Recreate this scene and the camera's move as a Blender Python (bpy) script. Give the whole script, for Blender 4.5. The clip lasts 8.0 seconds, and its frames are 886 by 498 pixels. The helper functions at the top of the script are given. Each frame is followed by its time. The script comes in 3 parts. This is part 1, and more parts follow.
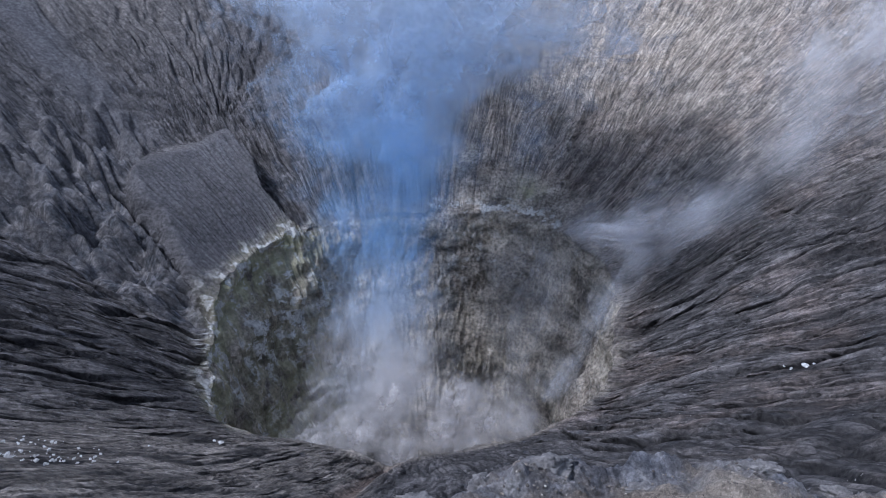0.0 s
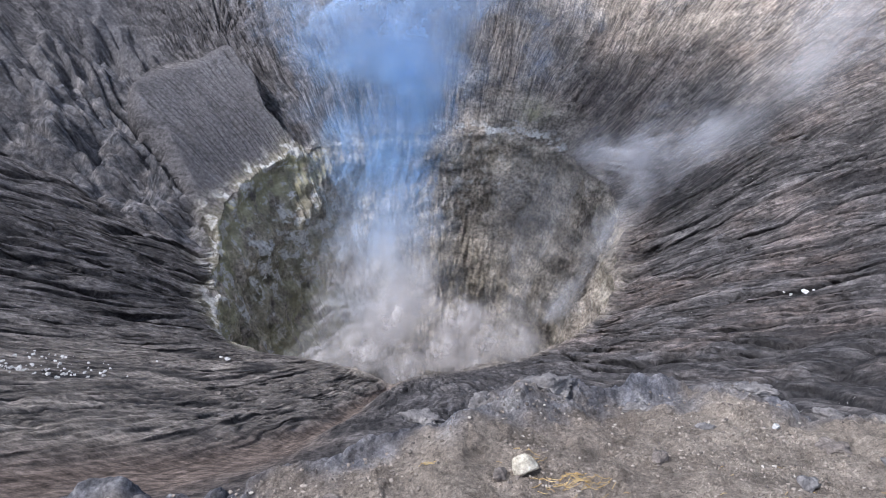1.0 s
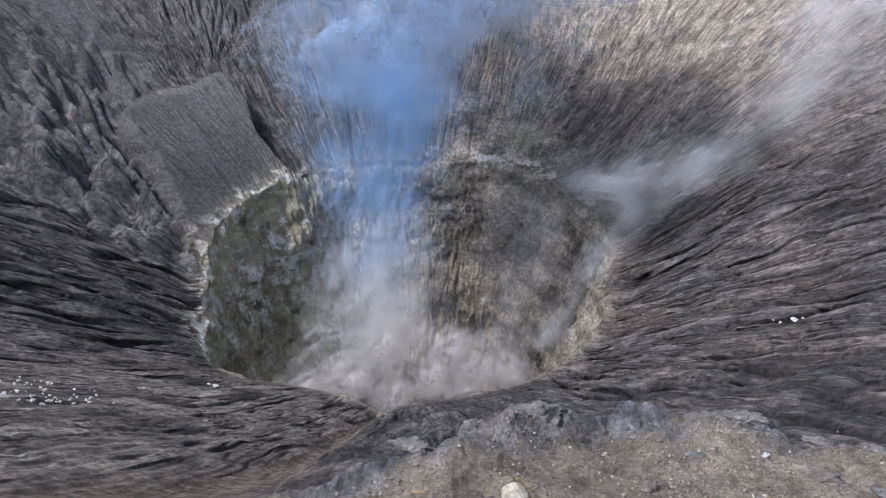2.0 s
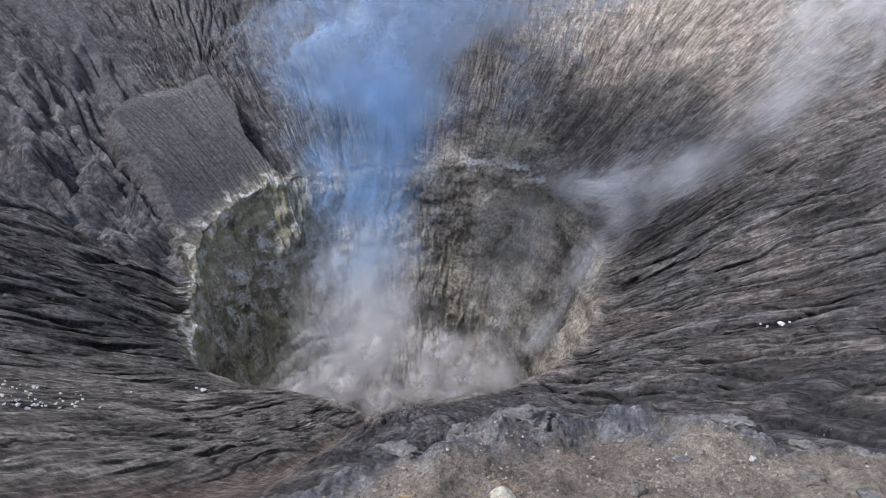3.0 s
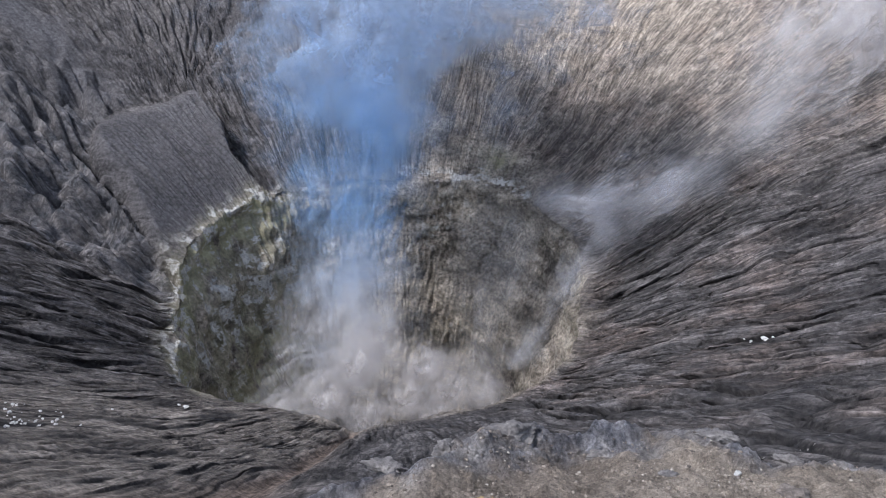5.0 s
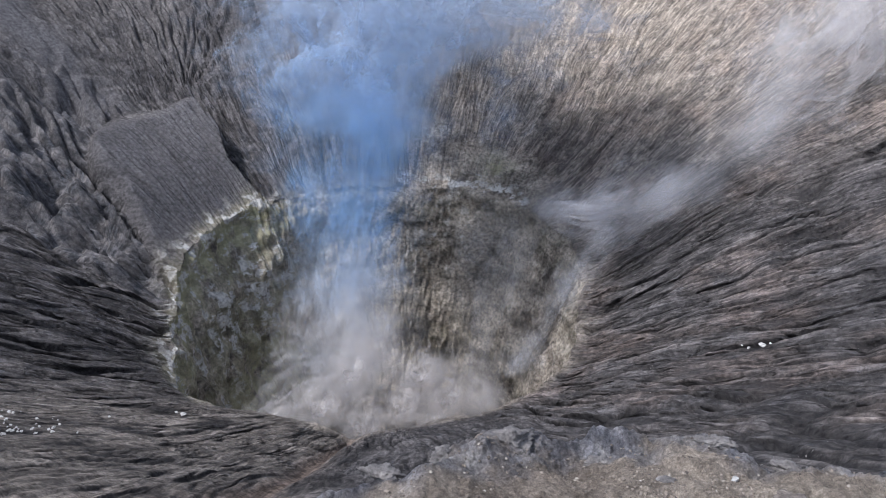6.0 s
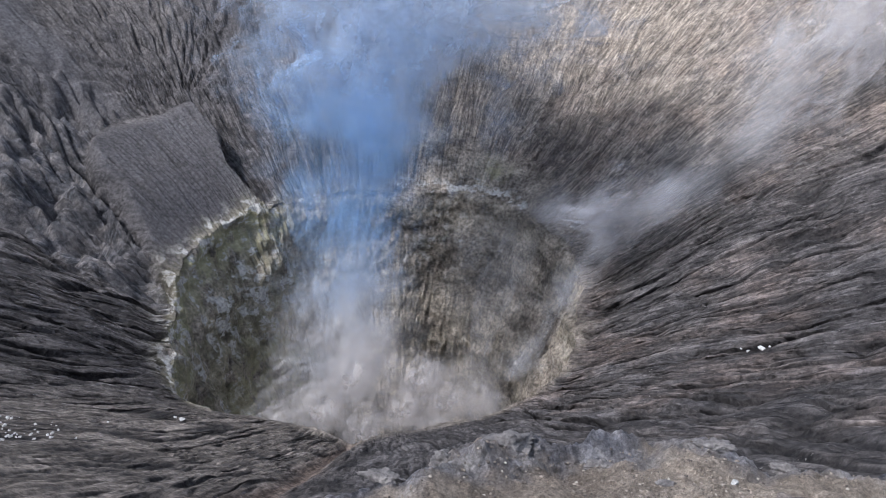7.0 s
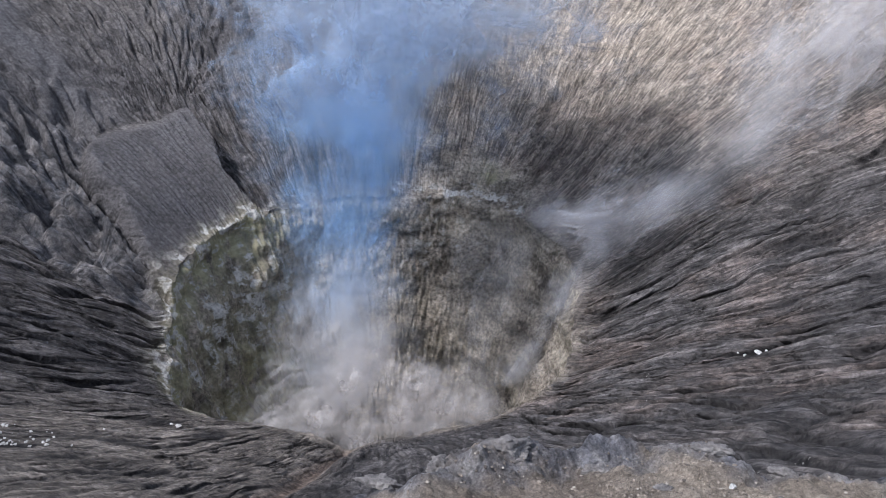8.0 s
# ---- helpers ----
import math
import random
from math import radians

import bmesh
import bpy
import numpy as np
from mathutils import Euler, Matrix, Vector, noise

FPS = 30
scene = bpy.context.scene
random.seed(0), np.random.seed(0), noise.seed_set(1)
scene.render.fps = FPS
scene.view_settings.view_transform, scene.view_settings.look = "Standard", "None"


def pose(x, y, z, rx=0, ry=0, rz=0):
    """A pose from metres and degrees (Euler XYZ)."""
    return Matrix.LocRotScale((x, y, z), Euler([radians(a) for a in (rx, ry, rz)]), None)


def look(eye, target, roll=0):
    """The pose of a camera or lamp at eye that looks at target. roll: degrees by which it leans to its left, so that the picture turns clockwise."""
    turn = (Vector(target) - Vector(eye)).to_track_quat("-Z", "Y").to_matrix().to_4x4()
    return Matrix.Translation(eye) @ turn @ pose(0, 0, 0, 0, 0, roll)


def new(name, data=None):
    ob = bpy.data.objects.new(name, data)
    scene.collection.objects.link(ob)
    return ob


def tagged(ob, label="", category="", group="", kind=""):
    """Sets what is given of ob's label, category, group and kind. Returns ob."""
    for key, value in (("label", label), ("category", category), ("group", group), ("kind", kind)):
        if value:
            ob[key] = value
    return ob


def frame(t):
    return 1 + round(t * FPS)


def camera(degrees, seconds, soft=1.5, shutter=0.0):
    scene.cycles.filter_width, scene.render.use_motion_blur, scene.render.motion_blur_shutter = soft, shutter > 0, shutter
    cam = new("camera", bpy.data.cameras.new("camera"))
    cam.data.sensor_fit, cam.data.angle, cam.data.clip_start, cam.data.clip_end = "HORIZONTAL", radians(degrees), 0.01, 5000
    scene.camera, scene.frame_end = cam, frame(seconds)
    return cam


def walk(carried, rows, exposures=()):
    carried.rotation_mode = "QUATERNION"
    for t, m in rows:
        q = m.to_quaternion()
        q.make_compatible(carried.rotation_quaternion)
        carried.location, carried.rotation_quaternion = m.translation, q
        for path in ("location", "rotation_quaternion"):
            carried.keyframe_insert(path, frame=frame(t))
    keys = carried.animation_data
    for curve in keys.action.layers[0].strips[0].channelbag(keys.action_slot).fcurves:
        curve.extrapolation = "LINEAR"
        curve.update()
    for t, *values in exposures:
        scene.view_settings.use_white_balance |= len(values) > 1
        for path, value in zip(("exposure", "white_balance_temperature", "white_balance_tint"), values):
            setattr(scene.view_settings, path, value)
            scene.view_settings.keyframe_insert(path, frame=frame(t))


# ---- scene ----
cam = camera(60.0, 8.0, 1.0)
# seconds, eye x, y, z, yaw, pitch, roll: a hand-held camera that tilts down, then slowly up and to the right
ROWS = [
    (0.0, 0.003, 0.003, 1.597, -0.517, -20.214, 0.528),
    (0.1, 0.002, 0.004, 1.597, -0.42, -21.50, 0.46),
    (0.2, 0.001, 0.005, 1.596, -0.30, -23.14, 0.38),
    (0.3, 0.0, 0.006, 1.596, -0.18, -24.68, 0.30),
    (0.4, -0.001, 0.007, 1.595, -0.07, -25.88, 0.21),
    (0.5, -0.002, 0.006, 1.596, 0.010, -26.730, 0.135),
    (1.0, 0.0, 0.0, 1.600, 0.000, -26.000, 0.000),
    (1.5, 0.0, -0.005, 1.604, -0.222, -24.573, -0.271),
    (3.0, 0.004, -0.006, 1.604, -1.217, -23.720, -0.961),
    (3.5, 0.003, -0.013, 1.606, -1.627, -23.471, -1.153),
    (4.0, 0.001, -0.008, 1.605, -2.071, -23.155, -1.273),
    (4.5, 0.002, -0.004, 1.602, -2.160, -22.850, -1.353),
    (6.0, 0.003, -0.016, 1.604, -2.399, -22.047, -1.415),
    (6.5, 0.001, -0.017, 1.606, -2.469, -21.899, -1.371),
    (7.0, 0.003, -0.020, 1.606, -2.540, -21.732, -1.295),
    (7.5, 0.002, -0.024, 1.608, -2.686, -21.521, -1.237),
    (8.0, 0.004, -0.014, 1.600, -2.848, -21.335, -1.212),
]
EXPOSURES = [(0.0, 0.42, 5200, 14), (0.2, 0.52, 5520, 14), (0.5, 1.03, 5720, 14), (1.0, 1.05, 5760, 14), (1.6, 0.85, 5820, 14), (3.0, 0.7, 5800, 13), (8.0, 0.72, 5860, 13)]
walk(cam, [(t, pose(x, y, z, 90 + pitch, roll, yaw)) for t, x, y, z, yaw, pitch, roll in ROWS], EXPOSURES)

# ---- light: high thin cloud, a veiled sun behind the left shoulder ----
SUN_EL, SUN_AZ = 54.0, -112.0  # azimuth clockwise from +y
world = bpy.data.worlds.new("sky")
scene.world = world
world.use_nodes = True
wn = world.node_tree.nodes
sky = wn.new("ShaderNodeTexSky")
sky.sky_type, sky.sun_disc = "NISHITA", False
sky.sun_elevation, sky.sun_rotation = radians(SUN_EL), radians(SUN_AZ)
sky.air_density, sky.dust_density = 1.0, 1.5
veil = wn.new("ShaderNodeHueSaturation")  # thin cloud whitens the sky
veil.inputs["Saturation"].default_value = 0.5
world.node_tree.links.new(sky.outputs[0], veil.inputs["Color"])
world.node_tree.links.new(veil.outputs[0], wn["Background"].inputs[0])
wn["Background"].inputs[1].default_value = 0.125
sun = new("sun", bpy.data.lights.new("sun", "SUN"))
sun.data.energy, sun.data.angle, sun.data.color = 2.2, radians(5), (1.0, 0.955, 0.9)
_e, _a = radians(SUN_EL), radians(SUN_AZ)
sun.matrix_world = look((math.sin(_a) * math.cos(_e) * 400, math.cos(_a) * math.cos(_e) * 400, math.sin(_e) * 400), (0, 0, 0))
scene.cycles.transparent_max_bounces = 256


# ---- noise on arrays ----
def hashed(i, j, seed):
    n = (i.astype(np.int64) * 374761393 + j.astype(np.int64) * 668265263 + seed * 2147483647) & 0xFFFFFFFF
    n = ((n ^ (n >> 13)) * 1274126177) & 0xFFFFFFFF
    n = ((n ^ (n >> 16)) * 2246822519) & 0xFFFFFFFF
    return ((n ^ (n >> 15)) & 0xFFFFFF) / float(0xFFFFFF)


def noise2(x, y, seed=0, period=0):
    """Smooth noise from -1 to 1; period: whole cells after which it repeats in x."""
    xi, yi = np.floor(x), np.floor(y)
    fx, fy = x - xi, y - yi
    ux, uy = fx * fx * fx * (fx * (fx * 6 - 15) + 10), fy * fy * fy * (fy * (fy * 6 - 15) + 10)
    x0, x1 = xi, xi + 1
    if period:
        x0, x1 = np.mod(x0, period), np.mod(x1, period)
    total = 0.0
    for a, wa, da in ((x0, 1 - ux, fx), (x1, ux, fx - 1)):
        for b, wb, db in ((yi, 1 - uy, fy), (yi + 1, uy, fy - 1)):
            ang = hashed(a, b, seed) * 2 * math.pi
            total = total + wa * wb * (np.cos(ang) * da + np.sin(ang) * db)
    return total * 1.5


def fbm(x, y, seed=0, octaves=4, gain=0.5, period=0):
    total, amp = 0.0, 1.0
    for k in range(octaves):
        total = total + amp * noise2(x * 2 ** k, y * 2 ** k, seed + 17 * k, period * 2 ** k)
        amp *= gain
    return total


def smooth(a, b, x):
    t = np.clip((x - a) / (b - a), 0, 1)
    return t * t * (3 - 2 * t)


def bump(x, centre, width):
    return np.exp(-((x - centre) / width) ** 2)


def terrace(x, sharp=0.82):
    """Steps of height 1 with treads that slope a little and steep risers."""
    f = np.floor(x)
    return f + 0.25 * (x - f) + 0.75 * smooth(sharp, 1.0, x - f)


# ---- the crater in polar coordinates round the vent ----
CX, CY = -5.0, 205.0


def angle_diff(th, deg):
    return (th - deg + 180.0) % 360.0 - 180.0


def lip_radius(th):
    t = np.radians(th)
    return 61.0 + 1.2 * np.sin(3 * t + 0.6) + 7 * bump(angle_diff(th, 60), 0, 16) - 6 * bump(angle_diff(th, -10), 0, 22) + 5.5 * bump(angle_diff(th, -137), 0, 14)


def lip_height(th):
    return -91.0 + 9.5 * np.sin(np.radians(th)) + 1.2 * bump(angle_diff(th, -110), 0, 10) - 2.6 * bump(angle_diff(th, -134), 0, 13) + 1.5 * bump(angle_diff(th, -80), 0, 14) - 1.6 * bump(angle_diff(th, -96), 0, 4) - 2.0 * bump(angle_diff(th, -148), 0, 10)


def rim_radius(th):
    return 202.5 + 26 * (0.5 - 0.5 * np.cos(np.radians(th + 90))) ** 0.8


def rim_height(th):
    far = 0.5 - 0.5 * np.cos(np.radians(th + 90))
    return -1.6 + 30 * far ** 1.3


def masks(th, r):
    """Where the slope is spur, gully, ash channel, far cliff or rib-and-ledge slope."""
    wob = 2.5 * noise2(th / 7.0, r / 14.0, 91)
    turn = np.mod(th, 360.0)
    left = np.interp(r, [58, 67, 84, 100, 108, 117], [184, 178, 167, 161.5, 154, 143]) + 0.5 * wob
    right = np.interp(r, [60, 66, 76, 87, 100, 114], [132, 134.5, 136.5, 134, 134, 134]) + 0.25 * wob
    spur = smooth(right - 0.9, right + 0.5, turn) * smooth(left + 1.2, left - 3.5, turn) * smooth(114, 98, r + 0.3 * wob)
    low = np.interp(r, [58, 67, 85, 97, 112, 130], [192, 191.4, 189.5, 186, 185.5, 183]) + 0.6 * wob
    gully = smooth(left - 0.5, left + 1.5, turn) * smooth(low + 0.8, low - 1.2, turn) * smooth(150, 116, r) * smooth(142, 150, turn)
    ash = bump(angle_diff(th, np.interp(r, [62, 100, 125, 150, 165, 185, 200], [-96, -94.8, -94.3, -94.3, -94.8, -95.8, -96]) + 0.25 * noise2(r / 16.0, r * 0, 5)), 0, 0.6 + 62.0 / r + 2.6 * smooth(130, 180, r))
    far = smooth(48, 66, th) * smooth(130, 124, th)
    saddle = bump(th + 0.6 * wob, 147.5, 3.6) * smooth(108, 118, r)
    return spur, gully, ash, far, saddle


def fan(th, r):
    """Gullies that gather above the spur from the slope behind it: how far in, and their depth."""
    a, b = np.radians(th - 133.0) * r, r - 112.0
    reach, turn = np.hypot(a, b), np.arctan2(a, b)
    where = smooth(3, 9, reach) * smooth(85, 45, reach) * smooth(1.5, 1.0, np.abs(turn))
    wave = turn * 7.0 + 0.5 * noise2(turn * 6, reach / 12.0, 401)
    cutin = np.clip(1 - 3.2 * np.abs(noise2(wave, reach / 30.0, 402)), 0, 1) + 0.6 * np.clip(1 - 3.4 * np.abs(noise2(wave * 2.6, reach / 12.0, 403)), 0, 1)
    return where, cutin


def scars(th, r):
    strip = smooth(1.3, 0.8, np.abs(th - 55.5 - 0.03 * (r - 110))) * smooth(96, 99, r) * smooth(124, 121, r)
    hollow = smooth(42.5, 43.3, th) * smooth(53, 52.2, th) * smooth(83, 87, r) * smooth(107, 105, r + 0.6 * np.abs(th - 48) + 1.5 * noise2(th / 2.0, r / 6.0, 411))
    return np.maximum(strip, hollow)


def saw(x, sharp=0.72):
    """Overlapping beds: a gently sinking tread, then a steep riser whose brow hangs over. Height, shade painted on the
    riser, tone, overhang.
    """
    f = x - np.floor(x)
    brow = smooth(sharp + 0.03, 1.0, f) + smooth(0.35, 0.0, f) * (f < 0.35)
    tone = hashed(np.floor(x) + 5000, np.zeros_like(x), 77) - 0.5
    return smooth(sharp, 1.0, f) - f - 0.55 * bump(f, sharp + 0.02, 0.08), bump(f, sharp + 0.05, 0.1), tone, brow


def cleft(n, width, power=1.0):
    """A narrow cut along the zero lines of a noise."""
    return np.clip(1 - np.abs(n) / width, 0, 1) ** power


def slope_relief(th, r):
    """Height in metres to add to the smooth bowl."""
    spur, gully, ash, far, saddle = masks(th, r)
    u = th / 360.0
    off = angle_diff(th, -92)
    near = smooth(26, 12, np.abs(off))
    calm = np.where(off < 0, smooth(60, 30, -off), near)
    warp = 0.005 * noise2(u * 24, r / 60.0, 3, 24) + 0.0022 * noise2(u * 60, r / 20.0, 6, 60) + 0.0007 * noise2(u * 140, r / 8.0, 4, 140)
    v = u + warp
    # beds run down the slope and face the camera's side of the bowl
    side = np.where((th > -94) & (th < 95), 1.0, -1.0)
    rough1 = np.clip(0.35 + 1.7 * noise2(u * 44, r / 24.0, 12, 44), 0, 1.3)
    rough2 = np.clip(0.45 + 1.9 * noise2(u * 110, r / 12.0, 13, 110), 0, 1.5)
    rough3 = np.clip(0.45 + 1.9 * noise2(u * 100, r / 9.0, 14, 100), 0, 1.5)
    h = 3.0 * noise2(u * 9, r / 70.0, 11, 9)
    big, big_r, big_t, big_b = saw(side * v * 84 + 1.4 * noise2(v * 50, r / 46.0, 21, 50) + 0.07 * noise2(u * 200, r / 5.0, 25, 200), 0.8)
    mid, mid_r, mid_t, mid_b = saw(side * v * 190 + 1.6 * noise2(v * 130, r / 42.0, 22, 130) + 0.06 * noise2(u * 420, r / 3.0, 26, 420), 0.8)
    small, small_r, small_t, small_b = saw(side * v * 480 + 1.7 * noise2(v * 330, r / 24.0, 23, 330) + 0.07 * noise2(u * 900, r / 2.0, 27, 900), 0.76)
    tiny, tiny_r, tiny_t, tiny_b = saw(side * v * 1700 + 1.8 * noise2(v * 900, r / 7.0, 28, 900) + 0.25 * noise2(u * 2400, r / 1.0, 29, 2400))
    # ledges that run across the slope below the rim, their broken edge up-slope
    cross = smooth(46, 26, np.abs(off))
    gate = np.clip(0.4 + 1.5 * noise2(u * 40, r / 12.0, 15, 40), 0, 1.2)
    f1 = (r + 0.3 * np.radians(np.abs(off)) * r) / 7.0 + 1.2 * noise2(u * 54, r / 26.0, 16, 54) + 0.08 * noise2(u * 320, r / 3.0, 17, 320)
    f1 = f1 - np.floor(f1)
    f2 = (r + 0.2 * np.radians(np.abs(off)) * r) / 2.6 + 1.3 * noise2(u * 140, r / 10.0, 18, 140) + 0.08 * noise2(u * 700, r / 1.4, 19, 700)
    f2 = f2 - np.floor(f2)
    ledge = 0.36 * gate * (f1 - smooth(0.88, 1.0, f1) - 0.35 * bump(f1, 0.97, 0.05)) + 0.13 * rough3 * (f2 - smooth(0.84, 1.0, f2))
    # shallow clefts and rubble
    split = rough2 * cleft(noise2(v * 130, r / 26.0, 36, 130), 0.16) + 0.5 * rough3 * cleft(noise2(v * 300, r / 11.0, 37, 300), 0.2)
    rubble = 0.5 - 1.6 * np.abs(noise2(u * 200, r / 3.6, 38, 200)) + 0.6 * noise2(u * 520, r / 1.5, 39, 520)
    rill = cleft(noise2(v * 110, r / 34.0, 31, 110), 0.3)
    w = v + 0.0007 * noise2(u * 180, r / 9.0, 34, 180)
    fine = cleft(noise2(w * 300, r / 16.0, 32, 300), 0.25) + 0.5 * cleft(noise2(w * 600, r / 8.0, 35, 600), 0.25)
    fan_at, fan_cut = fan(th, r)
    plain = (1 - spur) * (1 - 0.8 * gully) * (1 - 0.95 * ash) * (1 - 0.85 * saddle) * (1 - 0.8 * fan_at)
    beds = (1 - far) * smooth(25, -15, th) * (1 - 0.75 * smooth(150, 185, r) * smooth(100, 130, th))
    h = h + plain * beds * (1 - 0.82 * calm) * (1.7 * rough1 * big + 1.2 * rough2 * mid + 0.6 * rough3 * small - 0.9 * split)
    h = h + plain * cross * ledge
    h = h + plain * (0.14 - 0.11 * near) * rubble
    h = h + plain * near * (0.1 * rough3 * tiny + 0.04 * noise2(v * 1900, r / 0.9, 82, 1900))
    fans = smooth(20, 60, th) * (1 - 0.4 * far)
    h = h - plain * fans * (1 - 0.5 * far) * (0.5 + 0.5 * rough2) * (1.4 * rill + 1.1 * fine) - plain * (1 - fans) * 0.35 * fine
    h = h - plain * smooth(95, 125, th) * smooth(120, 150, r) * 2.6 * np.clip(1 - 3 * np.abs(noise2(v * 60, r / 60.0, 33, 60)), 0, 1) ** 1.5
    h = h - fan_at * (1 - spur) * (1 - 0.6 * saddle) * 2.6 * fan_cut
    comb = cleft(noise2(w * 250 + 0.02 * r, r / 40.0, 42, 250), 0.3, 1.3) + 0.6 * cleft(noise2(w * 430, r / 14.0, 43, 430), 0.3)
    h = h + spur * ((7.5 + 3.5 * smooth(144, 132, th)) * (0.35 + 0.65 * smooth(61, 82, r)) + 0.35 * noise2(u * 40, r / 25.0, 41, 40) - (0.5 + 0.55 * rough2) * comb + 0.16 * rubble)
    # rock fins and clefts of the gully beside the spur
    fin = u * 62 + 0.035 * r + 0.5 * noise2(u * 60, r / 13.0, 55, 60)
    crest = 1 - 2.6 * np.abs(noise2(fin, r / 38.0, 51))
    block = 1 - 2.0 * np.abs(noise2(u * 135 + 0.05 * r, r / 15.0, 54, 135))
    nick = cleft(noise2(u * 150 + 0.06 * r, r / 14.0, 52), 0.2)
    h = h + gully * (-7.5 + 9.0 * crest + 2.4 * block - 3.0 * nick + 0.5 * rubble)
    h = h - ash * (2.2 + 0.15 * noise2(u * 400, r / 3.0, 61, 400))
    cracks = np.abs(noise2(v * 64, r / 60.0, 71, 64))
    h = h - far * 2.0 * np.clip(0.3 - cracks, 0, 1) * 2 + far * 1.0 * terrace(2.4 * noise2(u * 50, r / 12.0, 72, 50))
    # bare slide scars above the far lip
    slide = scars(th, r)
    h = h - 1.9 * slide
    # painted shade: dark along riser feet, clefts and the broken ledge edges
    riser_shade = plain * beds * np.clip(1.1 * rough1 * big_r + 1.3 * np.maximum(rough2 * mid_r, 0.8 * rough3 * small_r) + 0.5 * near * rough3 * tiny_r + 0.6 * split, 0, 1)
    riser_shade = np.maximum(riser_shade, plain * cross * np.clip(0.9 * gate * bump(f1, 0.95, 0.05) + 0.35 * rough3 * bump(f2, 0.93, 0.07), 0, 1))
    # tone: random for each bed, then darker along rills, combs and clefts
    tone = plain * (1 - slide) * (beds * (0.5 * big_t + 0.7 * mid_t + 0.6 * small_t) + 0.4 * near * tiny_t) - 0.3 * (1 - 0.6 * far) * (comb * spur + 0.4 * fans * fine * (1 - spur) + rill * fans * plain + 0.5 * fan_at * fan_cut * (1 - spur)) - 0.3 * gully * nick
    hang = -side * plain * beds * (1 - 0.75 * calm) * (1.3 * rough1 * big_b + 0.9 * rough2 * mid_b + 0.3 * rough3 * small_b)
    return riser_shade, tone, h, hang


def bowl_height(th, r):
    rl, zl, rr, zr = lip_radius(th), lip_height(th), rim_radius(th), rim_height(th)
    u = np.clip((r - rl) / (rr - rl), 0, 1.0)
    steep = smooth(52, 78, th) * smooth(140, 100, th)
    prof = 0.9 * u + 0.1 * u ** 4
    prof = prof * (1 - 0.8 * steep) + 0.8 * steep * (1 - (1 - u) ** 1.9)
    z = zl + (zr - zl) * prof
    fade = smooth(0.0, 0.03, u) * smooth(1.0, 0.975, u)
    turn = np.mod(th, 360.0)
    held = smooth(128, 134, turn) * smooth(186, 178, turn)
    riser_shade, tone, relief, hang = slope_relief(th, r)
    return riser_shade * fade, tone * fade, z + relief * np.maximum(0.25 + 0.75 * fade, held) * smooth(1.0, 0.985, u), hang * fade


def mesh_grid(name, xyz, close=False):
    """A sheet of quads from an array rows x columns x 3; close joins the last column to the first."""
    n, m = xyz.shape[:2]
    idx = np.arange(n * m).reshape(n, m)
    nxt = np.roll(idx, -1, 1) if close else idx[:, 1:]
    cur = idx if close else idx[:, :-1]
    quads = np.stack([cur[:-1], nxt[:-1], nxt[1:], cur[1:]], -1).reshape(-1, 4)
    me = bpy.data.meshes.new(name)
    me.vertices.add(n * m)
    me.vertices.foreach_set("co", xyz.reshape(-1).astype(np.float32))
    me.loops.add(quads.size)
    me.loops.foreach_set("vertex_index", quads.reshape(-1).astype(np.int32))
    me.polygons.add(len(quads))
    me.polygons.foreach_set("loop_start", (np.arange(len(quads)) * 4).astype(np.int32))
    me.update(calc_edges=True)
    me.polygons.foreach_set("use_smooth", np.ones(len(quads), bool))
    return me


def put_attribute(me, name, values, kind="FLOAT"):
    layer = me.attributes.new(name, kind, "POINT")
    layer.data.foreach_set("vector" if kind == "FLOAT_VECTOR" else "value", np.ascontiguousarray(values, np.float32).reshape(-1))


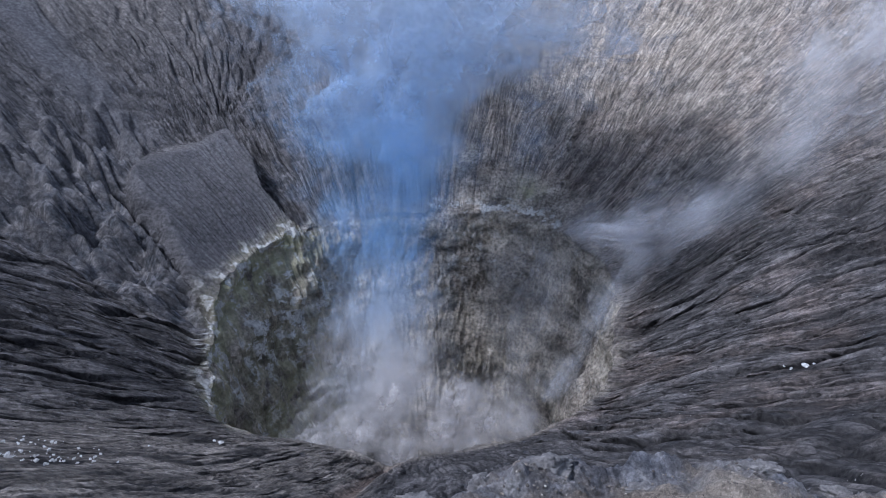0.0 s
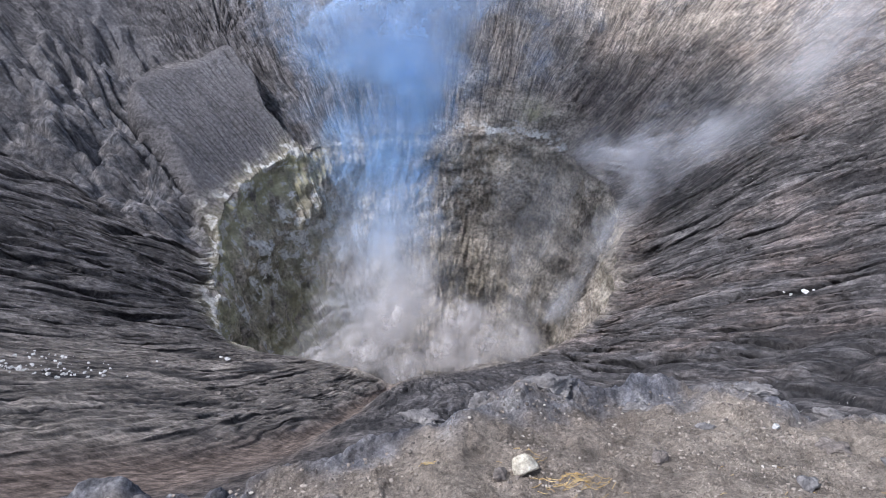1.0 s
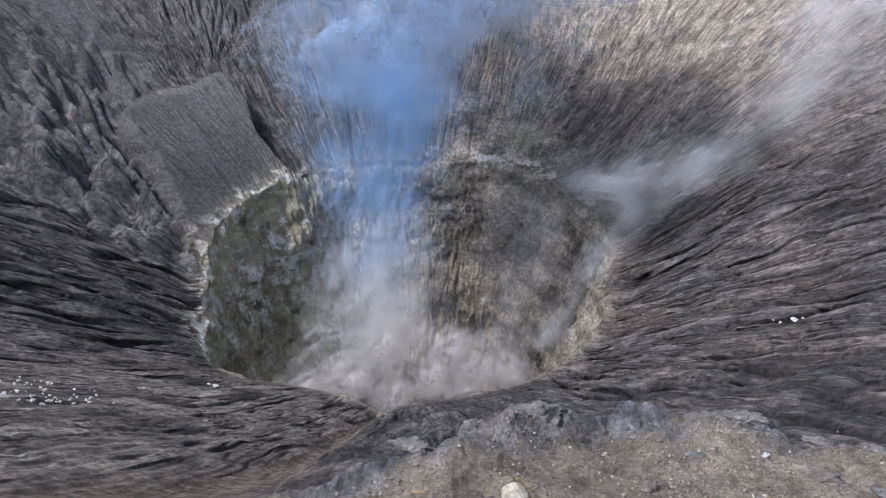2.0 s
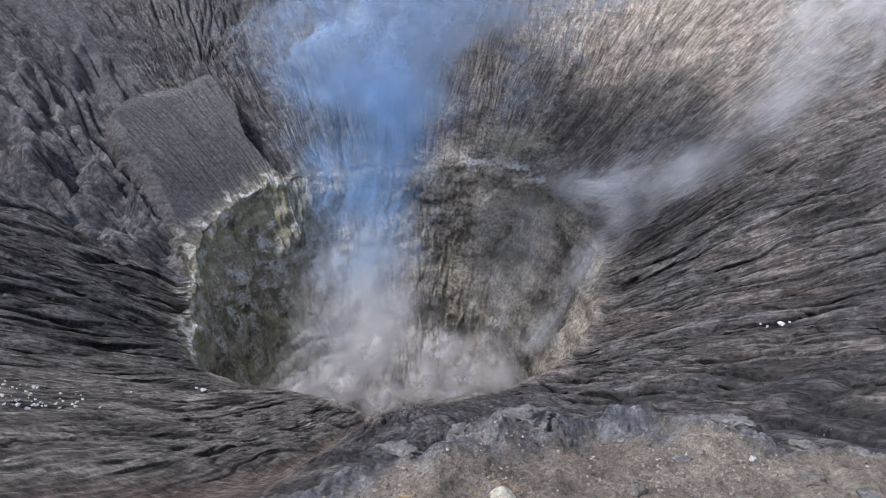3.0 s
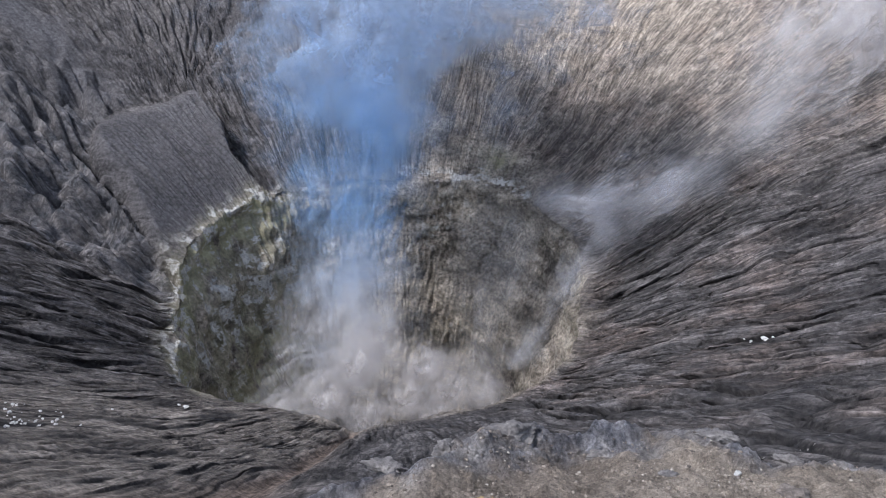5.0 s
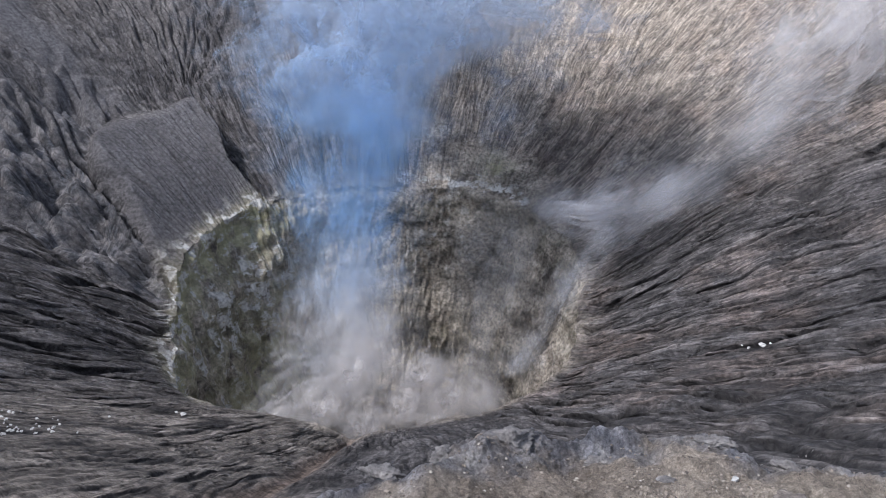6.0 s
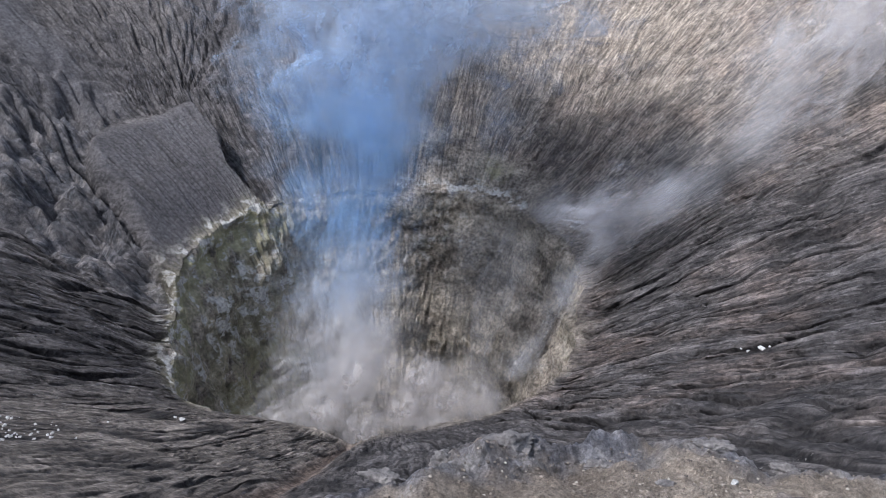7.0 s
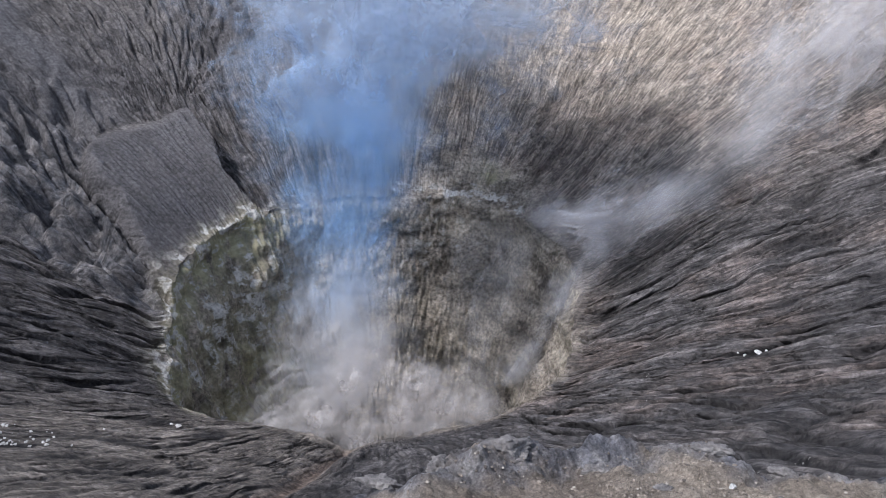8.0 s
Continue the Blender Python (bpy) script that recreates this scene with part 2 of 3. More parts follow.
# ---- materials ----
class Nodes:
    """Short hand for building a node material."""

    def __init__(self, name):
        self.mat = bpy.data.materials.new(name)
        self.mat.use_nodes = True
        self.t = self.mat.node_tree
        self.bsdf = self.t.nodes["Principled BSDF"]
        self.out = self.t.nodes["Material Output"]

    def node(self, kind):
        return self.t.nodes.new(kind)

    def link(self, a, b):
        self.t.links.new(a, b)

    def attr(self, name, vector=False):
        n = self.node("ShaderNodeAttribute")
        n.attribute_name = name
        return n.outputs["Vector"] if vector else n.outputs["Fac"]

    def place(self):
        return self.node("ShaderNodeTexCoord").outputs["Object"]

    def noise(self, vec, scale, detail=4.0, rough=0.55, stretch=None):
        if stretch:
            mp = self.node("ShaderNodeMapping")
            mp.inputs["Scale"].default_value = stretch
            self.link(vec, mp.inputs["Vector"])
            vec = mp.outputs[0]
        n = self.node("ShaderNodeTexNoise")
        n.inputs["Scale"].default_value, n.inputs["Detail"].default_value, n.inputs["Roughness"].default_value = scale, detail, rough
        self.link(vec, n.inputs["Vector"])
        return n.outputs["Fac"]

    def ramp(self, fac, stops):
        n = self.node("ShaderNodeValToRGB")
        while len(n.color_ramp.elements) < len(stops):
            n.color_ramp.elements.new(0.5)
        for el, (p, c) in zip(n.color_ramp.elements, stops):
            el.position = p
            el.color = (*c, 1) if isinstance(c, tuple) else (c, c, c, 1)
        self.link(fac, n.inputs[0])
        return n.outputs[0]

    def math(self, op, a, b=None):
        n = self.node("ShaderNodeMath")
        n.operation = op
        for sock, v in zip(n.inputs, (a, b)):
            if v is None:
                continue
            if isinstance(v, (int, float)):
                sock.default_value = v
            else:
                self.link(v, sock)
        return n.outputs[0]

    def mix(self, fac, a, b, blend="MIX"):
        n = self.node("ShaderNodeMix")
        n.data_type, n.blend_type = "RGBA", blend
        for sock, v in ((n.inputs[0], fac), (n.inputs[6], a), (n.inputs[7], b)):
            if isinstance(v, (int, float)):
                sock.default_value = v
            elif isinstance(v, tuple):
                sock.default_value = (*v, 1)
            else:
                self.link(v, sock)
        return n.outputs[2]

    def relief(self, height, strength, distance, normal=None):
        n = self.node("ShaderNodeBump")
        n.inputs["Strength"].default_value, n.inputs["Distance"].default_value = strength, distance
        self.link(height, n.inputs["Height"])
        if normal:
            self.link(normal, n.inputs["Normal"])
        return n.outputs[0]

    def finish(self, color, rough=0.95, normal=None, spec=0.15):
        self.link(color, self.bsdf.inputs["Base Color"])
        self.bsdf.inputs["Roughness"].default_value = rough
        self.bsdf.inputs["Specular IOR Level"].default_value = spec
        if normal:
            self.link(normal, self.bsdf.inputs["Normal"])
        return self.mat


def crater_material():
    k = Nodes("volcanic_ash_and_tuff")
    flow, pos = k.attr("flow", True), k.place()
    streak = k.noise(flow, 0.8, 8, 0.62)
    streak2 = k.noise(flow, 3.6, 5, 0.6, (1, 1, 0.35))
    blotch = k.noise(pos, 0.035, 6, 0.62)
    grit = k.noise(pos, 0.9, 7, 0.62)
    stone = k.noise(pos, 3.5, 9, 0.8)
    grey = k.ramp(blotch, [(0.34, (0.115, 0.107, 0.105)), (0.5, (0.156, 0.143, 0.137)), (0.66, (0.2, 0.182, 0.17))])
    tan = k.ramp(streak, [(0.34, (0.27, 0.228, 0.183)), (0.5, (0.38, 0.322, 0.256)), (0.66, (0.48, 0.41, 0.326))])
    warm = k.mix(0.5, k.attr("warm"), blotch, "OVERLAY")
    base = k.mix(warm, grey, tan)
    base = k.mix(k.attr("basalt"), base, k.ramp(blotch, [(0.36, (0.085, 0.08, 0.08)), (0.64, (0.14, 0.129, 0.124))]))
    base = k.mix(k.attr("ash"), base, k.ramp(grit, [(0.35, (0.13, 0.1, 0.08)), (0.65, (0.19, 0.147, 0.12))]))
    base = k.mix(k.attr("fins"), base, k.ramp(k.noise(pos, 0.25, 6, 0.6), [(0.36, (0.07, 0.072, 0.078)), (0.5, (0.12, 0.115, 0.117)), (0.64, (0.175, 0.162, 0.155))]))
    base = k.mix(k.attr("smoothed"), base, k.ramp(blotch, [(0.3, (0.1, 0.096, 0.098)), (0.5, (0.122, 0.116, 0.118)), (0.7, (0.145, 0.138, 0.138))]))
    base = k.mix(k.math("MULTIPLY", k.attr("rust"), k.ramp(blotch, [(0.48, 0.0), (0.64, 0.55)])), base, (0.19, 0.115, 0.08))
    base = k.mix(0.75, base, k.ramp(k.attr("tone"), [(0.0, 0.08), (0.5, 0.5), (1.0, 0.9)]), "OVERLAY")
    base = k.mix(k.math("MULTIPLY", 0.6, k.math("SUBTRACT", 1.0, k.attr("smoothed"))), base, k.ramp(streak2, [(0.36, 0.15), (0.5, 0.5), (0.64, 0.85)]), "OVERLAY")
    base = k.mix(k.math("ADD", 0.4, k.math("MULTIPLY", k.attr("close"), 0.1)), base, k.ramp(grit, [(0.38, 0.12), (0.5, 0.5), (0.62, 0.88)]), "OVERLAY")
    base = k.mix(k.math("ADD", 0.35, k.math("MULTIPLY", k.attr("close"), 0.15)), base, k.ramp(stone, [(0.4, 0.15), (0.5, 0.5), (0.6, 0.85)]), "OVERLAY")
    base = k.mix(k.math("MULTIPLY", k.attr("slide"), 0.5), base, k.ramp(grit, [(0.38, (0.12, 0.102, 0.092)), (0.62, (0.185, 0.155, 0.138))]))
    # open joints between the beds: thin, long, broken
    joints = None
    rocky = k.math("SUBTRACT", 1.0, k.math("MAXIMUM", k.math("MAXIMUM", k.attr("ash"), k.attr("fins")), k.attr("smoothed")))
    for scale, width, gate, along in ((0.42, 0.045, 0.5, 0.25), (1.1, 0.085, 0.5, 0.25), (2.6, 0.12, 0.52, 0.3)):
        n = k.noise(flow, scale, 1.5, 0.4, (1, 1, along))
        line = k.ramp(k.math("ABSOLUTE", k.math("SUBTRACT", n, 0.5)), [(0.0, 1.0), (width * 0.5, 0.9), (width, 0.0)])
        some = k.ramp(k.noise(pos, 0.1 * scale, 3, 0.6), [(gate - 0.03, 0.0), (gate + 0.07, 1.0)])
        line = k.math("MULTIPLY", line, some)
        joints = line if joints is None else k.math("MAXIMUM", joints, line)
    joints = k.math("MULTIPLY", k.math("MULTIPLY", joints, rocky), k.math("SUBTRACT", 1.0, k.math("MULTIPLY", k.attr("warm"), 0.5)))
    # near-black on risers and clefts is ledge shade put into the colour
    dark = k.math("MAXIMUM", k.math("MULTIPLY", k.attr("riser_shade"), 0.9), k.math("MULTIPLY", joints, 0.75))
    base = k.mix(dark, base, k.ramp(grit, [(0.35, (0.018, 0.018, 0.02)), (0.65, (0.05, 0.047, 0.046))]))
    # scattered pale stones, thick in some patches and missing in others
    for size, patch in ((0.9, 0.52), (2.1, 0.54)):
        fleck = k.node("ShaderNodeTexVoronoi")
        fleck.inputs["Scale"].default_value = size
        k.link(pos, fleck.inputs["Vector"])
        split = k.node("ShaderNodeSeparateColor")
        k.link(fleck.outputs["Color"], split.inputs[0])
        dots = k.math("LESS_THAN", fleck.outputs["Distance"], k.math("MULTIPLY", k.math("SUBTRACT", split.outputs[0], 0.55), 0.35))
        base = k.mix(k.math("MULTIPLY", k.math("MULTIPLY", dots, 0.7), k.ramp(k.noise(pos, 0.13, 4, 0.6), [(patch, 0.0), (patch + 0.1, 1.0)])), base, (0.4, 0.38, 0.355))
    # the vent: dark rock, pale crusts, sulphur
    crust = k.noise(pos, 0.22, 6, 0.6, (1, 1, 1.7))
    rock = k.ramp(k.noise(pos, 0.09, 7, 0.6, (1, 1, 2.2)), [(0.36, (0.12, 0.105, 0.09)), (0.5, (0.28, 0.243, 0.2)), (0.64, (0.45, 0.39, 0.315))])
    rock = k.mix(0.6, rock, k.ramp(grit, [(0.38, 0.12), (0.5, 0.5), (0.62, 0.88)]), "OVERLAY")
    base = k.mix(k.attr("vent"), base, rock)
    sul = k.math("MULTIPLY", k.attr("sulphur"), k.ramp(k.noise(pos, 0.16, 8, 0.66), [(0.38, 0.0), (0.52, 0.85)]))
    base = k.mix(sul, base, k.ramp(crust, [(0.36, (0.26, 0.245, 0.155)), (0.52, (0.42, 0.395, 0.23)), (0.66, (0.58, 0.55, 0.34))]))
    pal = k.math("MULTIPLY", k.attr("pale"), k.ramp(crust, [(0.5, 0.0), (0.56, 1.0)]))
    base = k.mix(pal, base, k.ramp(grit, [(0.35, (0.36, 0.345, 0.315)), (0.62, (0.7, 0.675, 0.62))]))
    n = k.relief(streak, 0.2, 0.5)
    n = k.relief(joints, 0.9, -0.5, n)
    n = k.relief(streak2, 0.8, 0.35, n)
    n = k.relief(grit, 0.7, 0.5, n)
    n = k.relief(stone, 1.0, 0.2, n)
    return k.finish(base, 0.96, n, 0.1)


def rim_material():
    k = Nodes("pale_ash_soil")
    pos = k.place()
    big, mid, fine, grain = k.noise(pos, 0.9, 6, 0.62), k.noise(pos, 6.0, 9, 0.72), k.noise(pos, 38.0, 9, 0.78), k.noise(pos, 150.0, 5, 0.8)
    base = k.ramp(big, [(0.36, (0.225, 0.187, 0.152)), (0.5, (0.305, 0.255, 0.206)), (0.64, (0.39, 0.33, 0.266))])
    base = k.mix(0.65, base, k.ramp(mid, [(0.36, 0.2), (0.5, 0.5), (0.64, 0.8)]), "OVERLAY")
    base = k.mix(0.45, base, k.ramp(fine, [(0.38, 0.1), (0.5, 0.5), (0.62, 0.88)]), "OVERLAY")
    base = k.mix(0.35, base, k.ramp(grain, [(0.38, 0.1), (0.5, 0.5), (0.62, 0.9)]), "OVERLAY")
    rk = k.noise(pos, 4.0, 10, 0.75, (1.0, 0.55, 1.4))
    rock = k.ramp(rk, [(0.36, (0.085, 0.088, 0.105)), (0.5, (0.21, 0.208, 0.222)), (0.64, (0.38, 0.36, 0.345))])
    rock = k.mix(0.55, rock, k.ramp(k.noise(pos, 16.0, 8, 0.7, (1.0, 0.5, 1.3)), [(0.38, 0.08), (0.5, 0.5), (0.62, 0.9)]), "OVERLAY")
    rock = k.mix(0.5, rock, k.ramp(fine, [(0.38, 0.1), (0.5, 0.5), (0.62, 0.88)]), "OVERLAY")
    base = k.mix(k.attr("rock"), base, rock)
    n = k.relief(rk, 1.0, 0.12)
    n = k.relief(mid, 0.8, 0.06, n)
    n = k.relief(fine, 1.0, 0.02, n)
    n = k.relief(grain, 0.6, 0.004, n)
    return k.finish(base, 0.95, n, 0.12)


CRATER, RIM = crater_material(), rim_material()


# ---- the crater ----
def uneven(lo, hi, n, density):
    """n values from lo to hi, packed by the density function."""
    x = np.linspace(lo, hi, 20001)
    c = np.concatenate([[0], np.cumsum(0.5 * (density(x)[1:] + density(x)[:-1]))])
    return np.interp(np.linspace(0, c[-1], n), c, x)


def build_crater():
    th = uneven(-180, 180, 2551, lambda t: 1 + 4.0 * bump(t, -92, 7) + 1.0 * bump(t, -58, 24) + 0.3 * bump(t, 150, 30))[:-1]
    out = uneven(0, 1, 260, lambda u: 1 + 2.6 * smooth(0.6, 0.97, u) + 2 * bump(u, 0, 0.02))
    T = th[None, :]
    rl, zl, rr, zr = lip_radius(T), lip_height(T), rim_radius(T), rim_height(T)
    # the bowl
    U = out[:, None]
    rag = 1.3 * fbm(T / 360 * 40, T * 0, 5, 4, 0.6, 40)
    r_s = rl + rag * smooth(0.12, 0, U) + U * (rr - rl)
    riser_shade_s, tone_s, z_s, hang_s = bowl_height(T + r_s * 0, r_s)
    lip_z = z_s[:1]
    # the vent's wall, from the lip down, then its floor
    D = np.linspace(0, 1, 125)[1:][:, None]
    depth = D ** 1.15 * 105
    u = T / 360
    lump = 0.5 * (0.5 - 2 * np.abs(noise2(u * 150, depth / 4.0, 108, 150))) + 3.0 * noise2(u * 26 + D * 0, depth / 13, 101, 26) + 1.5 * np.abs(noise2(u * 44, depth / 7, 102, 44)) + 0.6 * noise2(u * 130, depth / 3.5, 103, 130) + 0.5 * noise2(u * 300, depth / 2.4, 104, 300)
    flute = 2.5 * noise2(u * 16, depth / 60, 105, 16)
    strat = 1.6 * terrace(depth / 7 + 1.2 * noise2(u * 16, depth / 30, 106, 16), 0.7)
    inn = 0.16 * depth + 0.66 * strat
    grow = smooth(0, 0.05, D)
    r_w = rl + rag * np.exp(-depth / 5.0) - inn - grow * (lump + flute) * 0.85
    z_w = lip_z - depth + 0 * r_w
    F = np.linspace(1, 0, 12)[1:][:, None]
    r_f = r_w[-1:] * F
    z_f = z_w[-1:] - 6 * (1 - F) + 1.5 * noise2(u * 20, F * 9, 107, 20) * F
    # beyond the rim
    O = np.array([0.4, 1.2, 3, 6, 12, 25, 60, 140, 400, 900, 1900.0])[:, None]
    r_o = rr + O
    z_o = z_s[-1:] - 0.16 * O - 0.24 * np.clip(O - 5, 0, 220) + 0 * T
    R = np.concatenate([r_f[::-1], r_w[::-1], r_s, r_o])
    Z = np.concatenate([z_f[::-1], z_w[::-1], z_s, z_o])
    TT = np.radians(np.broadcast_to(T, R.shape))
    lean = np.zeros(R.shape)
    lean[len(r_f) + len(r_w):len(r_f) + len(r_w) + len(r_s)] = hang_s / r_s
    xyz = np.stack([CX + R * np.cos(TT + lean), CY + R * np.sin(TT + lean), Z], -1)
    me = mesh_grid("crater_ground", xyz, close=True)
    Td = np.broadcast_to(T, R.shape)
    spur, gully, ash, far, saddle = masks(Td, R)
    n_in, n_w = len(r_f), len(r_w)
    is_vent = np.zeros(R.shape)
    is_vent[: n_in + n_w] = 1
    above = np.clip(R - rl, 0, None) * (1 - is_vent)
    dep = np.clip(lip_z - Z, 0, 200) * is_vent
    fl = fbm(u * 60 + 0 * R, R / 20, 201, 3, 0.5, 60)
    lipband = bump(above, 0, 3.0 + 2 * fl) * (1 - is_vent) + is_vent * bump(dep, 0, 4)
    left = smooth(120, 135, np.abs(angle_diff(Td, 0)) + 0 * R)
    cliff = smooth(40, 48, Td) * smooth(86, 78, Td) * smooth(20, 13, above + 4 * fl) * (1 - is_vent)
    pale = np.clip(lipband * smooth(62, 48, np.abs(angle_diff(Td, 170))) + 0.8 * is_vent * left * bump(dep, 22, 24) * smooth(-0.1, 0.3, fl) + 0.7 * is_vent * bump(dep, 15 + 8 * fl, 14) * smooth(-0.2, 0.3, fl) * (1 - 0.75 * smooth(75, 45, np.abs(Td))) + 0.9 * smooth(40, 48, Td) * smooth(95, 85, Td) * bump(above, 1.5, 3) * (1 - is_vent), 0, 1)
    sulphur = np.clip(is_vent * (0.12 + 0.88 * left) * (0.7 * bump(dep, 6, 6) + 0.9 * bump(dep, 58, 22) + 0.3) + 0.8 * cliff * bump(Td, 60, 4) * bump(above, 9, 4) + 0.35 * lipband * left, 0, 1)
    warm = smooth(-20, 60, Td) * smooth(125, 70, Td) * (0.5 + 0.5 * smooth(75, 150, R)) + 0.55 * smooth(95, 140, Td) * smooth(170, 140, Td) * smooth(125, 190, R) + 0.12 * smooth(120, 195, R) * bump(Td, -90, 40) + 0.4 * smooth(-90, -97, Td) * smooth(-150, -125, Td)
    rust = smooth(-86, -60, Td) * smooth(70, 40, Td) * 0.5 + 0.6 * bump(Td, 55, 8) * bump(above, 14, 10)
    put_attribute(me, "vent", np.clip(is_vent * (1 - 0.3 * smooth(60, 30, np.abs(Td + 15))) + 0.85 * cliff + 0.5 * lipband, 0, 1))
    put_attribute(me, "slide", scars(Td, R) * (1 - is_vent))
    # mask of the shade painted on the ledges
    riser_shade = np.zeros(R.shape)
    riser_shade[n_in + n_w:n_in + n_w + len(r_s)] = riser_shade_s
    put_attribute(me, "riser_shade", riser_shade)
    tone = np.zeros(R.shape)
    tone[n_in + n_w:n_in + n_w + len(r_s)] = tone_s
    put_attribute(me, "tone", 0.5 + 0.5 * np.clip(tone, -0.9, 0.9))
    put_attribute(me, "pale", pale)
    put_attribute(me, "sulphur", sulphur)
    put_attribute(me, "warm", np.clip(warm, 0, 1) * (1 - is_vent))
    put_attribute(me, "rust", rust)
    put_attribute(me, "ash", np.clip(ash * 1.2, 0, 1) * (1 - is_vent))
    put_attribute(me, "basalt", (0.72 * smooth(-92, -80, Td) * smooth(0, -35, Td) + 0.55 * smooth(95, 118, np.abs(angle_diff(Td, -20)))) * (1 - is_vent))
    put_attribute(me, "fins", gully * (1 - is_vent))
    put_attribute(me, "close", smooth(120, 175, R) * bump(Td, -92, 22))
    put_attribute(me, "smoothed", np.clip(spur + (0.7 * saddle + 0.35 * smooth(100, 115, Td) * smooth(108, 120, R)) * (1 - is_vent), 0, 1))
    TW = TT + 0.012 * noise2(u * 60 + 0 * R, R / 20.0, 6, 60) + 0.03 * noise2(u * 24 + 0 * R, R / 60.0, 3, 24)
    flow = np.stack([np.cos(TW) * 60, np.sin(TW) * 60, R * 0.15 - dep * 3.5], -1)
    put_attribute(me, "flow", flow, "FLOAT_VECTOR")
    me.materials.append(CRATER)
    ob = new("ground", me)
    return tagged(ob, "grey volcanic crater bowl with rilled ash slopes round a steep vent", "ground", kind="structure")


crater = build_crater()


# ---- the rim underfoot ----
EDGE_X = [-6.0, -3.0, -1.42, -0.86, -0.3, 0.0, 0.3, 0.5, 1.0, 1.6, 2.0, 2.4, 4.0, 7.0]
EDGE_Y = [1.9, 2.2, 2.42, 2.62, 2.76, 2.93, 3.25, 3.5, 3.5, 3.6, 3.5, 3.2, 3.0, 2.6]


SINK_X = [-2.0, -0.8, -0.4, -0.2, -0.1, 0.08, 0.25, 0.43, 0.7, 0.85, 1.2, 1.45, 1.75, 1.9, 2.3, 3.0]
SINK_Z = [0.1, 0.12, 0.12, 0.05, 0.0, -0.1, -0.03, 0.0, 0.04, 0.18, 0.21, 0.12, 0.08, 0.1, 0.02, 0.0]


def rim_edge(x):
    return np.interp(x, EDGE_X, EDGE_Y)


def rim_ground(x, y):
    """Height of the trodden soil on the rim and of the broken edge below it, and how rocky it is."""
    base = -0.06 - 0.24 * np.clip(y, 0, None) - 0.1 * np.clip(x - 1.2, 0, 1.5) * smooth(0.5, 3, y)
    edge = rim_edge(x) + 0.14 * fbm(x * 1.3, y * 0.4, 301, 4, 0.55)
    over = y - edge
    lumps = 0.13 * np.abs(fbm(x * 1.5, y * 1.5, 302, 5, 0.55)) * bump(over, -0.1, 0.45) * (0.25 + 0.75 * smooth(-0.2, 0.5, x))
    drop = -np.interp(x, SINK_X, SINK_Z) * smooth(-0.9, -0.1, over) - 0.9 * np.clip(over, 0, None) - 0.16 * smooth(0, 0.25, over)
    soil = 0.05 * fbm(x * 1.6, y * 1.6, 303, 3) + 0.012 * fbm(x * 6, y * 6, 304, 5, 0.62) + 0.03 * np.clip(fbm(x * 9, y * 9, 305, 4, 0.6) - 0.25, 0, 1) - 0.02 * np.clip(fbm(x * 5, y * 5, 309, 4, 0.6) - 0.4, 0, 1)
    slant = x * 0.8 + y
    crag = smooth(-0.2, 0.2, over) * (0.14 * terrace(3 * fbm(x * 1.2, y * 1.2, 306, 3), 0.6) + 0.07 * np.abs(fbm(slant * 1.5, (x - y) * 6, 307, 4, 0.6)))
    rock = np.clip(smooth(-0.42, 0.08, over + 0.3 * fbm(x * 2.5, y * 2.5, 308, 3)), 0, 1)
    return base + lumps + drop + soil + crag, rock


def build_rim():
    xs = uneven(-9, 9, 660, lambda x: 0.1 + bump(x, 0.5, 2.3))
    ys = uneven(-9, 7.5, 430, lambda y: 0.06 + bump(y, 3.0, 0.95))
    X, Y = np.meshgrid(xs, ys)
    Z, rock = rim_ground(X, Y)
    me = mesh_grid("rim_ground", np.stack([X, Y, Z], -1))
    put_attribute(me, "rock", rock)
    me.materials.append(RIM)
    ob = new("pavement", me)
    return tagged(ob, "trodden beige ash soil on the crater rim with a crumbling rocky edge", "ground", kind="structure")


rim = build_rim()


# ---- smoke ----
def smoke_material(name, low, high, streak, size=1.0, wear=0.26):
    k = Nodes(name)
    t = k.t
    t.nodes.remove(k.bsdf)
    pos = k.place()
    n1 = k.noise(pos, 0.036 * size, 7, 0.58, (1, 1, streak))
    n2 = k.noise(pos, 0.2 * size, 5, 0.62, (1, 1, streak))
    mixed = k.math("ADD", k.math("MULTIPLY", n1, 0.82), k.math("MULTIPLY", n2, 0.18))
    body = k.ramp(k.math("SUBTRACT", mixed, k.math("MULTIPLY", k.attr("edge"), wear)), [(0.3, 0.0), (0.38, 0.35), (0.52, 1.0)])
    fac = k.math("MULTIPLY", body, k.attr("thick"))
    col = k.mix(k.attr("tint"), low, high)
    dif, tra, clear, mx, sm = k.node("ShaderNodeBsdfDiffuse"), k.node("ShaderNodeBsdfTranslucent"), k.node("ShaderNodeBsdfTransparent"), k.node("ShaderNodeMixShader"), k.node("ShaderNodeMixShader")
    k.link(col, dif.inputs[0])
    k.link(col, tra.inputs[0])
    mx.inputs[0].default_value = 0.5
    k.link(dif.outputs[0], mx.inputs[1])
    k.link(tra.outputs[0], mx.inputs[2])
    k.link(fac, sm.inputs[0])
    k.link(clear.outputs[0], sm.inputs[1])
    k.link(mx.outputs[0], sm.inputs[2])
    k.link(sm.outputs[0], k.out.inputs["Surface"])
    return k.mat


